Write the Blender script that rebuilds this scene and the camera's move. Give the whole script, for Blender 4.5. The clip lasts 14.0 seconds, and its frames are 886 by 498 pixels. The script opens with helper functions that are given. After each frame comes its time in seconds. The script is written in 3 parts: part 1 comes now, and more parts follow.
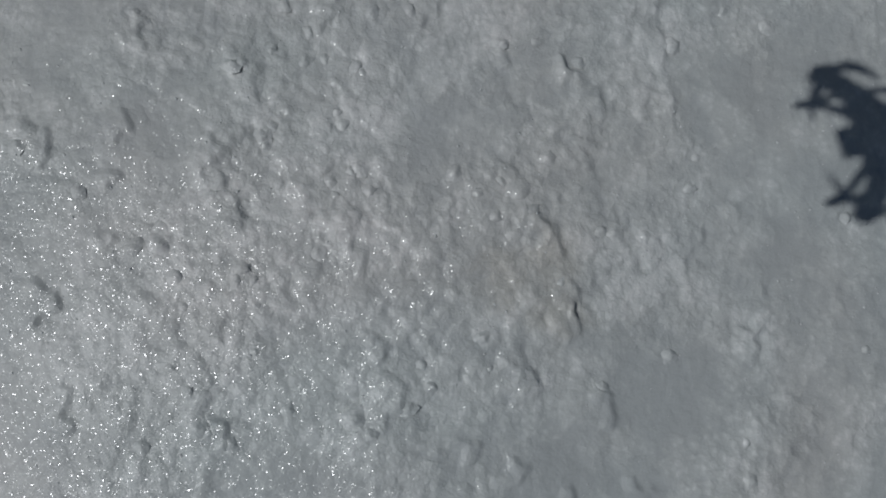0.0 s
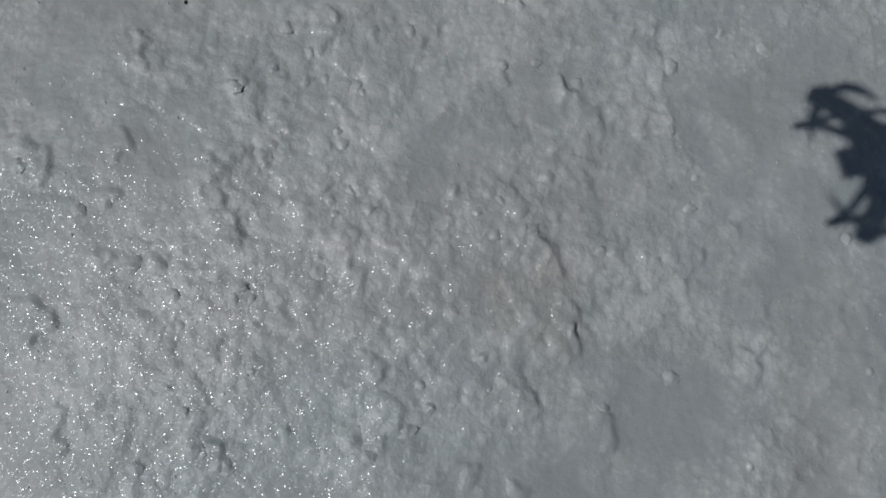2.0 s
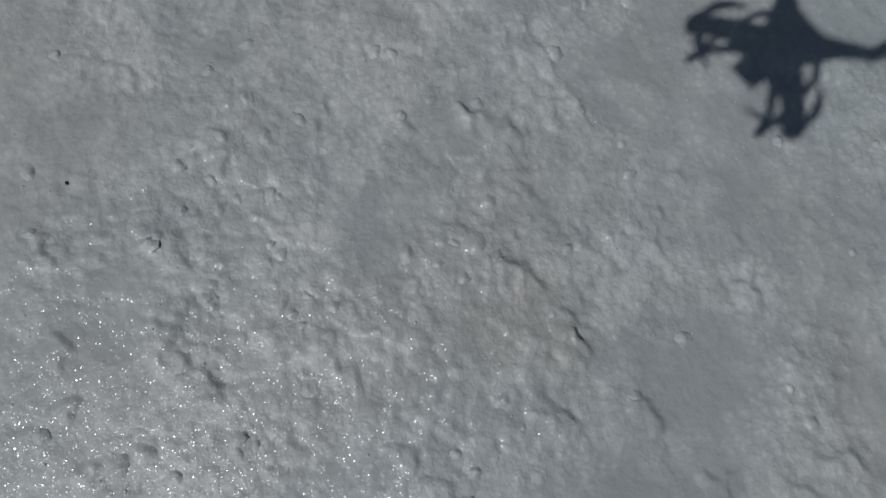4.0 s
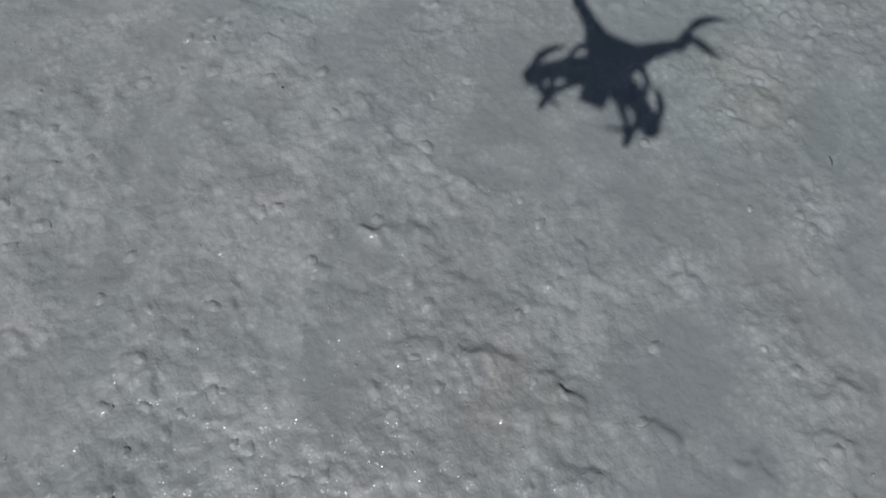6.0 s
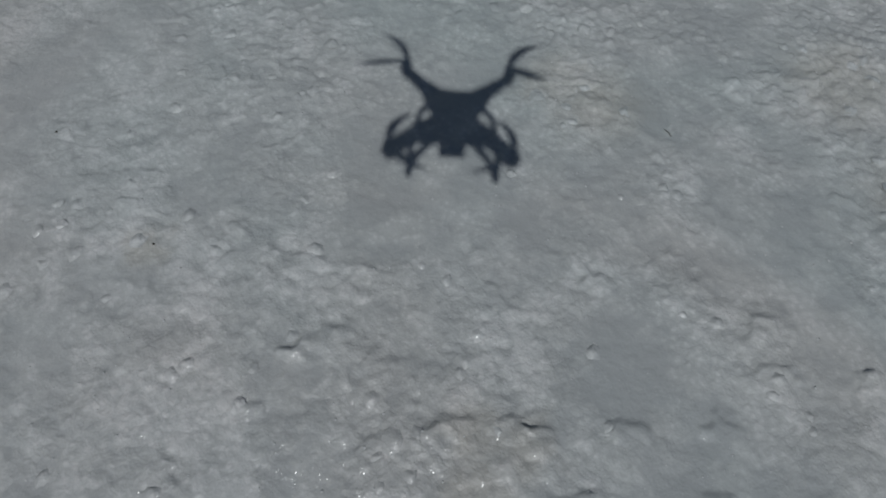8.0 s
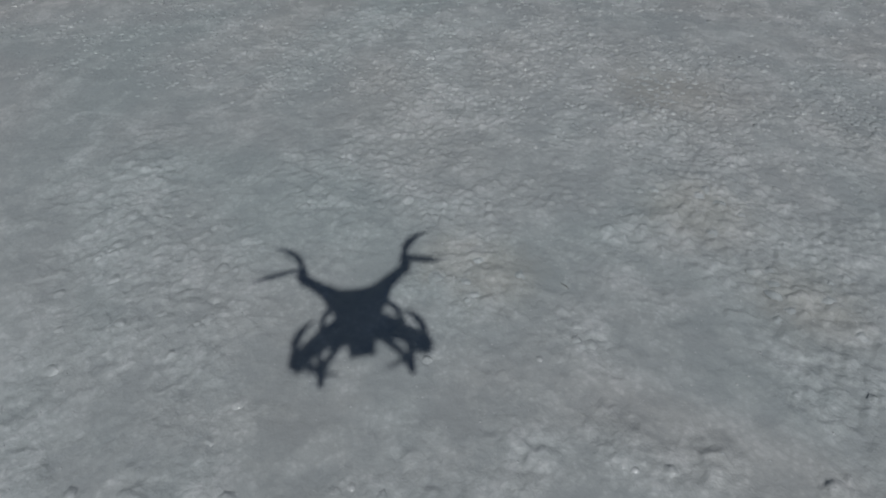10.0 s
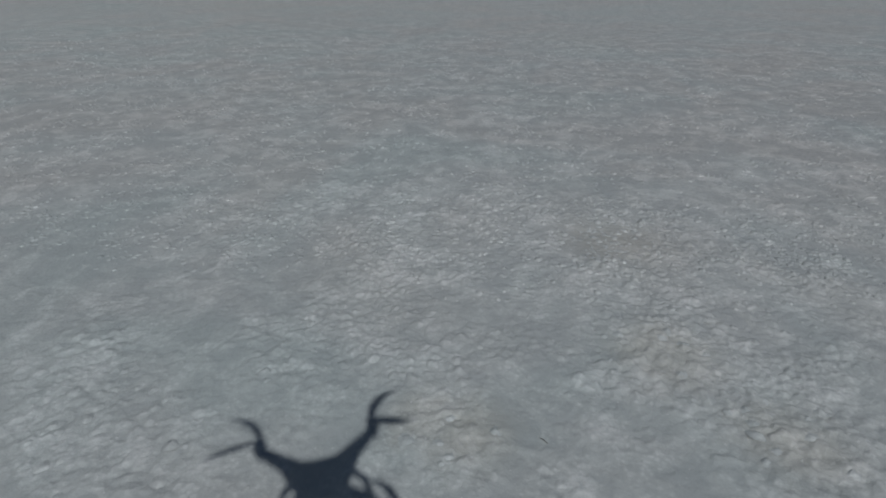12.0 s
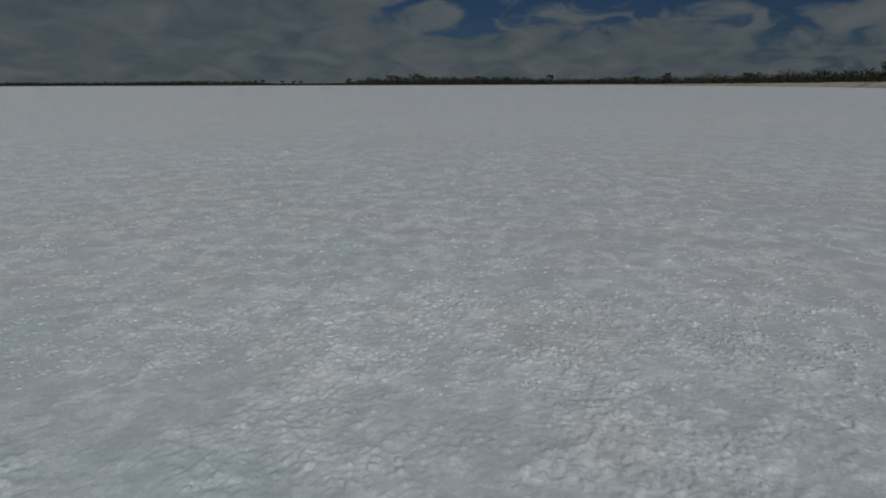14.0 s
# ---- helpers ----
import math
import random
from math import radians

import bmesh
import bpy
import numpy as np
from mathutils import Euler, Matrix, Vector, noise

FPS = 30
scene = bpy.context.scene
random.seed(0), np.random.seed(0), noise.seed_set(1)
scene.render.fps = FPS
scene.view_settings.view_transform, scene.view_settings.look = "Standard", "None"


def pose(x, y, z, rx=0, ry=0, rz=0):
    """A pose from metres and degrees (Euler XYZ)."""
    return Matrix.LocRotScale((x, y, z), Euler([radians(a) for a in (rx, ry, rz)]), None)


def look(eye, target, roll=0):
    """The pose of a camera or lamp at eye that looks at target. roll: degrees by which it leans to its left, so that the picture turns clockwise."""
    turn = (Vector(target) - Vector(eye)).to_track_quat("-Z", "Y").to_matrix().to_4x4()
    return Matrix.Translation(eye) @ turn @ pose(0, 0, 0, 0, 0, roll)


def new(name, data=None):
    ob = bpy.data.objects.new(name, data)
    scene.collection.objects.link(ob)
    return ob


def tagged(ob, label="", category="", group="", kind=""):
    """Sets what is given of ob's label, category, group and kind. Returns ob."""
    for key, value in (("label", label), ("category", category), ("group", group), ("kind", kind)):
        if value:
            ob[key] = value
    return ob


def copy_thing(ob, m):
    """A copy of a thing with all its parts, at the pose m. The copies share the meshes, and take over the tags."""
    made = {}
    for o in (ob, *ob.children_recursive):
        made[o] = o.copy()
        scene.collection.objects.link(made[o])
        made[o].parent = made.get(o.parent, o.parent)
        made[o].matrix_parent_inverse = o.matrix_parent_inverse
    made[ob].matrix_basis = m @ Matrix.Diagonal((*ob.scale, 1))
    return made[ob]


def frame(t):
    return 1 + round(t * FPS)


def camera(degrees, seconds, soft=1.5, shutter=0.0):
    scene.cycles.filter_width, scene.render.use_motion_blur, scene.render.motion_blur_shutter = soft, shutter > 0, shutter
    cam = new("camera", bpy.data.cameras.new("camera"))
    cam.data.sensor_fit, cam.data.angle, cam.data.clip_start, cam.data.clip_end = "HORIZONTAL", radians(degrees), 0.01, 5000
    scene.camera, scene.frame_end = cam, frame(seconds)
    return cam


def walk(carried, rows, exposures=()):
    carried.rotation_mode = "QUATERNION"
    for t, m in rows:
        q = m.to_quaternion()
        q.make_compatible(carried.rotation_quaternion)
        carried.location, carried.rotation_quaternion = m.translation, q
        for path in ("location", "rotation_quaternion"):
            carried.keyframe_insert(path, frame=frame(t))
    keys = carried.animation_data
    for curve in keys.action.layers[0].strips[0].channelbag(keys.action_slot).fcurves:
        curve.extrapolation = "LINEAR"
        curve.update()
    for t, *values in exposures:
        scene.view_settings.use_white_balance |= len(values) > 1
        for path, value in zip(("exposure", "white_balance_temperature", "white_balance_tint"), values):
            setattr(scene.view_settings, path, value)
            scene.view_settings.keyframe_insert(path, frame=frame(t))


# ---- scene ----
cam = camera(79.1, 14.0, soft=1.8)

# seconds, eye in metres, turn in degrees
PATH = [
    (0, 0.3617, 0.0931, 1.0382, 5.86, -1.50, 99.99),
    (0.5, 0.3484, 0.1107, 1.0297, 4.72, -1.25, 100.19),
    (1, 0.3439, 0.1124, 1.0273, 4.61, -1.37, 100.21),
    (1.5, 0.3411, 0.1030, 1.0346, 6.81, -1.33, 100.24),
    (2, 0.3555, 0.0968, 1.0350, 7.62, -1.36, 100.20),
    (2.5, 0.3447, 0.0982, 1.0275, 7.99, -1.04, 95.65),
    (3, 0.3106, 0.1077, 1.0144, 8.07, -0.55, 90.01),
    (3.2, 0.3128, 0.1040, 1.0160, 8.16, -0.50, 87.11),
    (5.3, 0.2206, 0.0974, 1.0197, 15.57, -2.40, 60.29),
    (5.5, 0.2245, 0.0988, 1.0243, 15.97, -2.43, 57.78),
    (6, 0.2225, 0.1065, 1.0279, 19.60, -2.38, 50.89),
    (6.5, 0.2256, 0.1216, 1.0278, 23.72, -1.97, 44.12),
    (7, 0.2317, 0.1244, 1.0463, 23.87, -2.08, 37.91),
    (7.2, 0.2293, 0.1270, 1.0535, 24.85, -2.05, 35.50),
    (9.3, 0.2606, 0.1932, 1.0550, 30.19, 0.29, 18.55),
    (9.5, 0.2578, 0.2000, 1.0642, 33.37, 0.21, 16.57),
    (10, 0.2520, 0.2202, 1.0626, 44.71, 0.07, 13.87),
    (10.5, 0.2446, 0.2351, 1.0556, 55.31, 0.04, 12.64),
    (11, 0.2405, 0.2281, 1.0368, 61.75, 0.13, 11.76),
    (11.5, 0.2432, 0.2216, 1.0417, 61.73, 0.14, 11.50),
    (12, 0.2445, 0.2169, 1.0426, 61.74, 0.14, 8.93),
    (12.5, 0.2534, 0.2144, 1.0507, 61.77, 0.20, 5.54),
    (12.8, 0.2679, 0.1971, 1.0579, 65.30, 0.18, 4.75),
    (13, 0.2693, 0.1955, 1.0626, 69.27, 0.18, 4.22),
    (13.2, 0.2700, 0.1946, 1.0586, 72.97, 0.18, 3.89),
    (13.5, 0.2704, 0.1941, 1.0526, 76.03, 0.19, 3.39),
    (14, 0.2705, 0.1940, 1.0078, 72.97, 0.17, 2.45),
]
EXPOSURES = [(0.0, -0.94, 6270, 9), (7.0, -0.96, 6270, 9), (9.5, -0.93, 6270, 9), (11.0, -0.91, 6270, 9), (12.6, -0.90, 6270, 9), (13.2, -0.86, 6270, 10), (13.6, -0.80, 6270, 10), (14.0, -0.73, 6270, 10)]
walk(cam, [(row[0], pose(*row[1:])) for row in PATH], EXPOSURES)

# ---- daylight: high sun behind, thin cloud ahead ----
SUN_UP = radians(49.0)
SHADE = Vector((-math.sin(radians(26.8)), math.cos(radians(26.8)), 0.0))  # the way shadows fall
TO_SUN = Vector((-SHADE.x * math.cos(SUN_UP), -SHADE.y * math.cos(SUN_UP), math.sin(SUN_UP)))

sun_data = bpy.data.lights.new("sun", "SUN")
sun_data.energy, sun_data.angle, sun_data.color = 3.0, radians(0.5), (0.985, 0.985, 0.965)
sun = new("sun", sun_data)
sun.matrix_world = look(TO_SUN * 30, (0, 0, 0))


def nodes_of(tree):
    """A short way to add a node with its settings and inputs."""
    def add(kind, inputs=None, **settings):
        n = tree.nodes.new(kind)
        for key, value in settings.items():
            setattr(n, key, value)
        for key, value in (inputs or {}).items():
            if isinstance(value, bpy.types.NodeSocket):
                tree.links.new(value, n.inputs[key])
            else:
                n.inputs[key].default_value = value
        return n
    return add


def ramp(add, factor, stops):
    n = add("ShaderNodeValToRGB", {0: factor})
    n.color_ramp.elements[0].position, n.color_ramp.elements[0].color = stops[0][0], stops[0][1]
    n.color_ramp.elements[1].position, n.color_ramp.elements[1].color = stops[-1][0], stops[-1][1]
    for at, colour in stops[1:-1]:
        n.color_ramp.elements.new(at).color = colour
    return n


def grey(v):
    return (v, v, v, 1.0)


def build_sky():
    world = bpy.data.worlds.new("world")
    scene.world = world
    world.use_nodes = True
    tree = world.node_tree
    tree.nodes.clear()
    add = nodes_of(tree)
    way = add("ShaderNodeTexCoord").outputs["Generated"]
    xyz = add("ShaderNodeSeparateXYZ", {0: way})
    sky = add("ShaderNodeTexSky", sky_type="NISHITA", sun_disc=False, sun_elevation=SUN_UP,
              sun_rotation=math.atan2(TO_SUN.x, TO_SUN.y), air_density=1.0, dust_density=0.3, ozone_density=3.0)
    blue = add("ShaderNodeMix", {0: 1.0, 6: sky.outputs[0], 7: (0.16, 0.23, 0.34, 1.0)}, data_type="RGBA", blend_type="MULTIPLY")
    # a cloud layer seen from below: the way is cast onto a level sheet
    up = add("ShaderNodeMath", {0: xyz.outputs[2], 1: 0.0}, operation="MAXIMUM")
    lift = add("ShaderNodeMath", {0: up.outputs[0], 1: 0.34}, operation="ADD")
    flat = add("ShaderNodeVectorMath", {0: way, 1: (-1, 1, 0)}, operation="MULTIPLY")
    inv = add("ShaderNodeMath", {0: 1.0, 1: lift.outputs[0]}, operation="DIVIDE")
    sheet = add("ShaderNodeVectorMath", {0: flat.outputs[0], "Scale": inv.outputs[0]}, operation="SCALE")
    shift = add("ShaderNodeVectorMath", {0: sheet.outputs[0], 1: CLOUD_SHIFT}, operation="ADD")
    puffs = add("ShaderNodeTexNoise", {"Vector": shift.outputs[0], "Scale": 5.2, "Detail": 8.0, "Roughness": 0.5, "Distortion": 0.8})
    wide = add("ShaderNodeTexNoise", {"Vector": shift.outputs[0], "Scale": 1.3, "Detail": 2.0})
    both = add("ShaderNodeMath", {0: puffs.outputs[0], 1: wide.outputs[0]}, operation="ADD")
    haze = add("ShaderNodeMapRange", {0: xyz.outputs[2], 1: 0.055, 2: 0.175, 3: 0.45, 4: 0.0})
    total = add("ShaderNodeMath", {0: both.outputs[0], 1: haze.outputs[0]}, operation="ADD")
    front = add("ShaderNodeMapRange", {0: xyz.outputs[0], 1: -0.42, 2: 0.45, 3: 0.20, 4: -0.13})
    total = add("ShaderNodeMath", {0: total.outputs[0], 1: front.outputs[0]}, operation="ADD")
    cover = add("ShaderNodeMapRange", {0: total.outputs[0], 1: 1.05, 2: 1.25, 3: 0.0, 4: 0.94}, interpolation_type="SMOOTHSTEP")
    tone = ramp(add, puffs.outputs[0], [(0.30, (0.46, 0.60, 0.68, 1)), (0.72, (0.86, 0.96, 1.0, 1))])
    cloud = add("ShaderNodeVectorMath", {0: tone.outputs[0], "Scale": CLOUD_LIGHT}, operation="SCALE")
    over = add("ShaderNodeMapRange", {0: xyz.outputs[2], 1: 0.2, 2: 0.75, 3: 1.0, 4: 2.2})
    cloud = add("ShaderNodeVectorMath", {0: cloud.outputs[0], "Scale": over.outputs[0]}, operation="SCALE")
    mixed = add("ShaderNodeMix", {0: cover.outputs[0], 6: blue.outputs[2], 7: cloud.outputs[0]}, data_type="RGBA")
    back = add("ShaderNodeBackground", {0: mixed.outputs[2], 1: SKY_STRENGTH})
    out = add("ShaderNodeOutputWorld", {0: back.outputs[0]})


CLOUD_SHIFT, CLOUD_LIGHT, SKY_STRENGTH = (12.6, 9.1, 0.0), 3.1, 0.057
build_sky()


# ---- materials ----
def material(name):
    m = bpy.data.materials.new(name)
    m.use_nodes = True
    tree = m.node_tree
    return m, nodes_of(tree), tree.nodes["Principled BSDF"], tree


def wire(tree, shader, **inputs):
    for key, value in inputs.items():
        socket = shader.inputs[key.replace("_", " ")]
        if isinstance(value, bpy.types.NodeSocket):
            tree.links.new(value, socket)
        else:
            socket.default_value = value


def salt_material(name, ground):
    """Crusted lake salt: crumbly white crust, smoother greyish glaze, faint ochre stains, glittering facets."""
    m, add, shader, tree = material(name)
    place = add("ShaderNodeNewGeometry").outputs["Position"]
    broad = add("ShaderNodeTexNoise", {"Vector": place, "Scale": 0.16, "Detail": 5.0, "Roughness": 0.6})
    mid = add("ShaderNodeTexNoise", {"Vector": place, "Scale": 2.3, "Detail": 5.0, "Roughness": 0.6})
    clod = add("ShaderNodeTexNoise", {"Vector": place, "Scale": 13.0, "Detail": 7.0, "Roughness": 0.66, "Distortion": 0.25})
    drift = add("ShaderNodeTexNoise", {"Vector": place, "Scale": 5.0, "Detail": 5.0, "Roughness": 0.62})
    patchy = add("ShaderNodeTexNoise", {"Vector": place, "Scale": 0.75, "Detail": 4.0, "Roughness": 0.6, "Distortion": 0.5})
    fluff = add("ShaderNodeTexNoise", {"Vector": place, "Scale": 6.5, "Detail": 9.0, "Roughness": 0.64, "Distortion": 0.5})
    patches = add("ShaderNodeMapRange", {0: fluff.outputs[0], 1: 0.44, 2: 0.60, 3: 0.0, 4: 1.0}, interpolation_type="SMOOTHSTEP")
    small = add("ShaderNodeTexNoise", {"Vector": place, "Scale": 48.0, "Detail": 6.0, "Roughness": 0.72})
    grain = add("ShaderNodeTexNoise", {"Vector": place, "Scale": 260.0, "Detail": 3.0, "Roughness": 0.7})
    # popcorn nodules at three sizes, on a wavering grid
    waver = add("ShaderNodeVectorMath", {0: add("ShaderNodeTexNoise", {"Vector": place, "Scale": 30.0, "Detail": 2.0}).outputs["Color"], "Scale": 0.012}, operation="SCALE")
    bent = add("ShaderNodeVectorMath", {0: place, 1: waver.outputs[0]}, operation="ADD")
    corn = add("ShaderNodeTexVoronoi", {"Vector": bent.outputs[0], "Scale": 23.0, "Smoothness": 0.9}, feature="SMOOTH_F1")
    seedcorn = add("ShaderNodeTexVoronoi", {"Vector": bent.outputs[0], "Scale": 68.0, "Smoothness": 0.8}, feature="SMOOTH_F1")
    bud = add("ShaderNodeTexVoronoi", {"Vector": bent.outputs[0], "Scale": 165.0, "Smoothness": 0.7}, feature="SMOOTH_F1")
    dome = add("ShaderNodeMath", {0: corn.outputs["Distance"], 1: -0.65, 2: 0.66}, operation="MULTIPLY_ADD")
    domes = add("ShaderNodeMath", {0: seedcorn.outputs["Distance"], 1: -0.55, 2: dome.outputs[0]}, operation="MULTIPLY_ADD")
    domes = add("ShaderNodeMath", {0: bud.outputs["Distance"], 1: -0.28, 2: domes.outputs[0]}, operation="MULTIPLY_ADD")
    a = add("ShaderNodeMath", {0: mid.outputs[0], 1: 0.7}, operation="MULTIPLY")
    a = add("ShaderNodeMath", {0: patchy.outputs[0], 1: 0.8, 2: a.outputs[0]}, operation="MULTIPLY_ADD")
    a = add("ShaderNodeMath", {0: drift.outputs[0], 1: 1.0, 2: a.outputs[0]}, operation="MULTIPLY_ADD")
    a = add("ShaderNodeMath", {0: patches.outputs[0], 1: 0.40, 2: a.outputs[0]}, operation="MULTIPLY_ADD")
    spot = add("ShaderNodeMapRange", {0: seedcorn.outputs["Distance"], 1: 0.52, 2: 0.16, 3: 0.0, 4: 1.0}, interpolation_type="SMOOTHSTEP")
    spots = add("ShaderNodeMath", {0: spot.outputs[0], 1: patches.outputs[0]}, operation="MULTIPLY")
    a = add("ShaderNodeMath", {0: spots.outputs[0], 1: 0.34, 2: a.outputs[0]}, operation="MULTIPLY_ADD")
    b = add("ShaderNodeMath", {0: clod.outputs[0], 1: 0.8, 2: a.outputs[0]}, operation="MULTIPLY_ADD")
    c = add("ShaderNodeMath", {0: small.outputs[0], 1: 0.6, 2: b.outputs[0]}, operation="MULTIPLY_ADD")
    if ground:
        crumb = add("ShaderNodeAttribute", attribute_name="crumb").outputs["Fac"]
        c = add("ShaderNodeMath", {0: crumb, 1: 0.16, 2: c.outputs[0]}, operation="MULTIPLY_ADD")
        # tone rises with the height of the crust's lumps
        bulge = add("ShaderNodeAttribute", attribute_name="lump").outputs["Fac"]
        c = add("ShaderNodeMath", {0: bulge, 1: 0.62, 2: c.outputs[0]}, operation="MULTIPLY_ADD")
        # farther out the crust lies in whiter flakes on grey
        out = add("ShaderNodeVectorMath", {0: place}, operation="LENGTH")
        flake = add("ShaderNodeTexNoise", {"Vector": place, "Scale": 5.0, "Detail": 6.0, "Roughness": 0.62, "Distortion": 0.3})
        flakes = add("ShaderNodeMapRange", {0: flake.outputs[0], 1: 0.43, 2: 0.57, 3: -0.5, 4: 0.5}, interpolation_type="SMOOTHSTEP")
        beyond = add("ShaderNodeMapRange", {0: out.outputs["Value"], 1: 1.6, 2: 4.5, 3: 0.0, 4: 0.62})
        c = add("ShaderNodeMath", {0: flakes.outputs[0], 1: beyond.outputs[0], 2: c.outputs[0]}, operation="MULTIPLY_ADD")
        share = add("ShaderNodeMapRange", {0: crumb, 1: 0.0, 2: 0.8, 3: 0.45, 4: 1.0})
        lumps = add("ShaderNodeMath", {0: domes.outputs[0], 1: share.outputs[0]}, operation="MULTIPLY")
    else:
        c = add("ShaderNodeMath", {0: c.outputs[0], 1: 0.34}, operation="ADD")
        lumps = domes
    # lighter tone on dome tops, darker in the creases between them
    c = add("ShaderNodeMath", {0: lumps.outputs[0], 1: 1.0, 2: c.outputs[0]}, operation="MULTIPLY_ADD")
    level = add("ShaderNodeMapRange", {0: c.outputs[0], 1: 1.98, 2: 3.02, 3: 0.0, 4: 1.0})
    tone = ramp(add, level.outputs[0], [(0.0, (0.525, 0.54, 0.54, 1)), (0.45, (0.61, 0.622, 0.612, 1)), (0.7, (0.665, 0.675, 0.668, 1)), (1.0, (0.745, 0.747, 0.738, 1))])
    tint = ramp(add, broad.outputs[0], [(0.35, (0.95, 0.985, 0.985, 1)), (0.5, (1, 1, 1, 1)), (0.66, (1.0, 0.965, 0.945, 1))])
    colour = add("ShaderNodeMix", {0: 0.9, 6: tone.outputs[0], 7: tint.outputs[0]}, data_type="RGBA", blend_type="MULTIPLY")
    hue = add("ShaderNodeSeparateXYZ", {0: patchy.outputs["Color"]})
    blush = ramp(add, hue.outputs[1], [(0.38, (0.955, 0.995, 0.995, 1)), (0.5, (1, 1, 1, 1)), (0.62, (1.0, 0.968, 0.955, 1))])
    last = add("ShaderNodeMix", {0: 0.8, 6: colour.outputs[2], 7: blush.outputs[0]}, data_type="RGBA", blend_type="MULTIPLY").outputs[2]
    if ground:
        # backscatter away from the sun, put into the colour: lighter and warmer with distance
        distant = add("ShaderNodeMapRange", {0: out.outputs["Value"], 1: 1.5, 2: 14.0, 3: 0.0, 4: 0.62})
        last = add("ShaderNodeMix", {0: distant.outputs[0], 6: last, 7: (1.30, 1.265, 1.215, 1)}, data_type="RGBA", blend_type="MULTIPLY").outputs[2]
        stain = add("ShaderNodeAttribute", attribute_name="stain").outputs["Fac"]
        speck = add("ShaderNodeMath", {0: stain, 1: mid.outputs[0]}, operation="MULTIPLY")
        soft = add("ShaderNodeMath", {0: speck.outputs[0], 1: 0.42}, operation="MULTIPLY")
        last = add("ShaderNodeMix", {0: soft.outputs[0], 6: last, 7: (0.52, 0.45, 0.34, 1)}, data_type="RGBA").outputs[2]
    fine = add("ShaderNodeBump", {"Strength": 0.27, "Distance": 0.0016, "Height": grain.outputs[0]})
    middle = add("ShaderNodeBump", {"Strength": 0.17, "Distance": 0.005, "Height": small.outputs[0], "Normal": fine.outputs[0]})
    coarse = add("ShaderNodeBump", {"Strength": 0.34, "Distance": 0.010, "Height": lumps.outputs[0], "Normal": middle.outputs[0]})
    # crystal facets: each small cell leans its own way
    cells = add("ShaderNodeTexVoronoi", {"Vector": place, "Scale": 560.0, "Randomness": 1.0})
    lean = add("ShaderNodeVectorMath", {0: cells.outputs["Color"], 1: (0.5, 0.5, 0.5)}, operation="SUBTRACT")
    lean2 = add("ShaderNodeVectorMath", {0: lean.outputs[0], "Scale": 0.6}, operation="SCALE")
    face = add("ShaderNodeVectorMath", {0: add("ShaderNodeNewGeometry").outputs["Normal"], 1: lean2.outputs[0]}, operation="ADD")
    facet = add("ShaderNodeVectorMath", {0: face.outputs[0]}, operation="NORMALIZE")
    patch = add("ShaderNodeMapRange", {0: small.outputs[0], 1: 0.36, 2: 0.54, 3: 0.0, 4: 1.0})
    split = add("ShaderNodeSeparateXYZ", {0: cells.outputs["Color"]})
    some = add("ShaderNodeMath", {0: split.outputs[2], 1: 0.45}, operation="GREATER_THAN")
    shine = add("ShaderNodeMath", {0: some.outputs[0], 1: patch.outputs[0]}, operation="MULTIPLY")
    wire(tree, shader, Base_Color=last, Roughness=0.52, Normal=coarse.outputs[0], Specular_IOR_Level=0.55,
         Coat_Weight=shine.outputs[0], Coat_Roughness=0.21, Coat_Normal=facet.outputs[0],
         Subsurface_Weight=0.7 if ground else 0.0, Subsurface_Radius=(1.0, 1.0, 1.0), Subsurface_Scale=0.0045)
    return m


def plain_material(name, colour, rough, scale=8.0, spread=0.25, metal=0.0, bump=0.0, gloss=0.5):
    """A surface with two scales of tone and, if wanted, relief."""
    m, add, shader, tree = material(name)
    place = add("ShaderNodeTexCoord").outputs["Object"]
    big = add("ShaderNodeTexNoise", {"Vector": place, "Scale": scale * 0.2, "Detail": 4.0})
    fine = add("ShaderNodeTexNoise", {"Vector": place, "Scale": scale, "Detail": 5.0})
    both = add("ShaderNodeMath", {0: big.outputs[0], 1: fine.outputs[0]}, operation="ADD")
    dark = tuple(c * (1 - spread) for c in colour) + (1,)
    light = tuple(min(1.0, c * (1 + spread)) for c in colour) + (1,)
    half = add("ShaderNodeMath", {0: both.outputs[0], 1: 0.5}, operation="MULTIPLY")
    tone = ramp(add, half.outputs[0], [(0.35, dark), (0.65, light)])
    wire(tree, shader, Base_Color=tone.outputs[0], Roughness=rough, Metallic=metal, Specular_IOR_Level=gloss)
    if bump:
        n = add("ShaderNodeBump", {"Strength": 0.6, "Distance": bump, "Height": fine.outputs[0]})
        wire(tree, shader, Normal=n.outputs[0])
    return m


def leaf_material(name, colour, spread):
    m, add, shader, tree = material(name)
    island = add("ShaderNodeNewGeometry").outputs["Random Per Island"]
    dark = tuple(c * (1 - spread) for c in colour) + (1,)
    light = tuple(c * (1 + spread) for c in colour) + (1,)
    tone = ramp(add, island, [(0.0, dark), (1.0, light)])
    wire(tree, shader, Base_Color=tone.outputs[0], Roughness=0.7, Specular_IOR_Level=0.2)
    return m


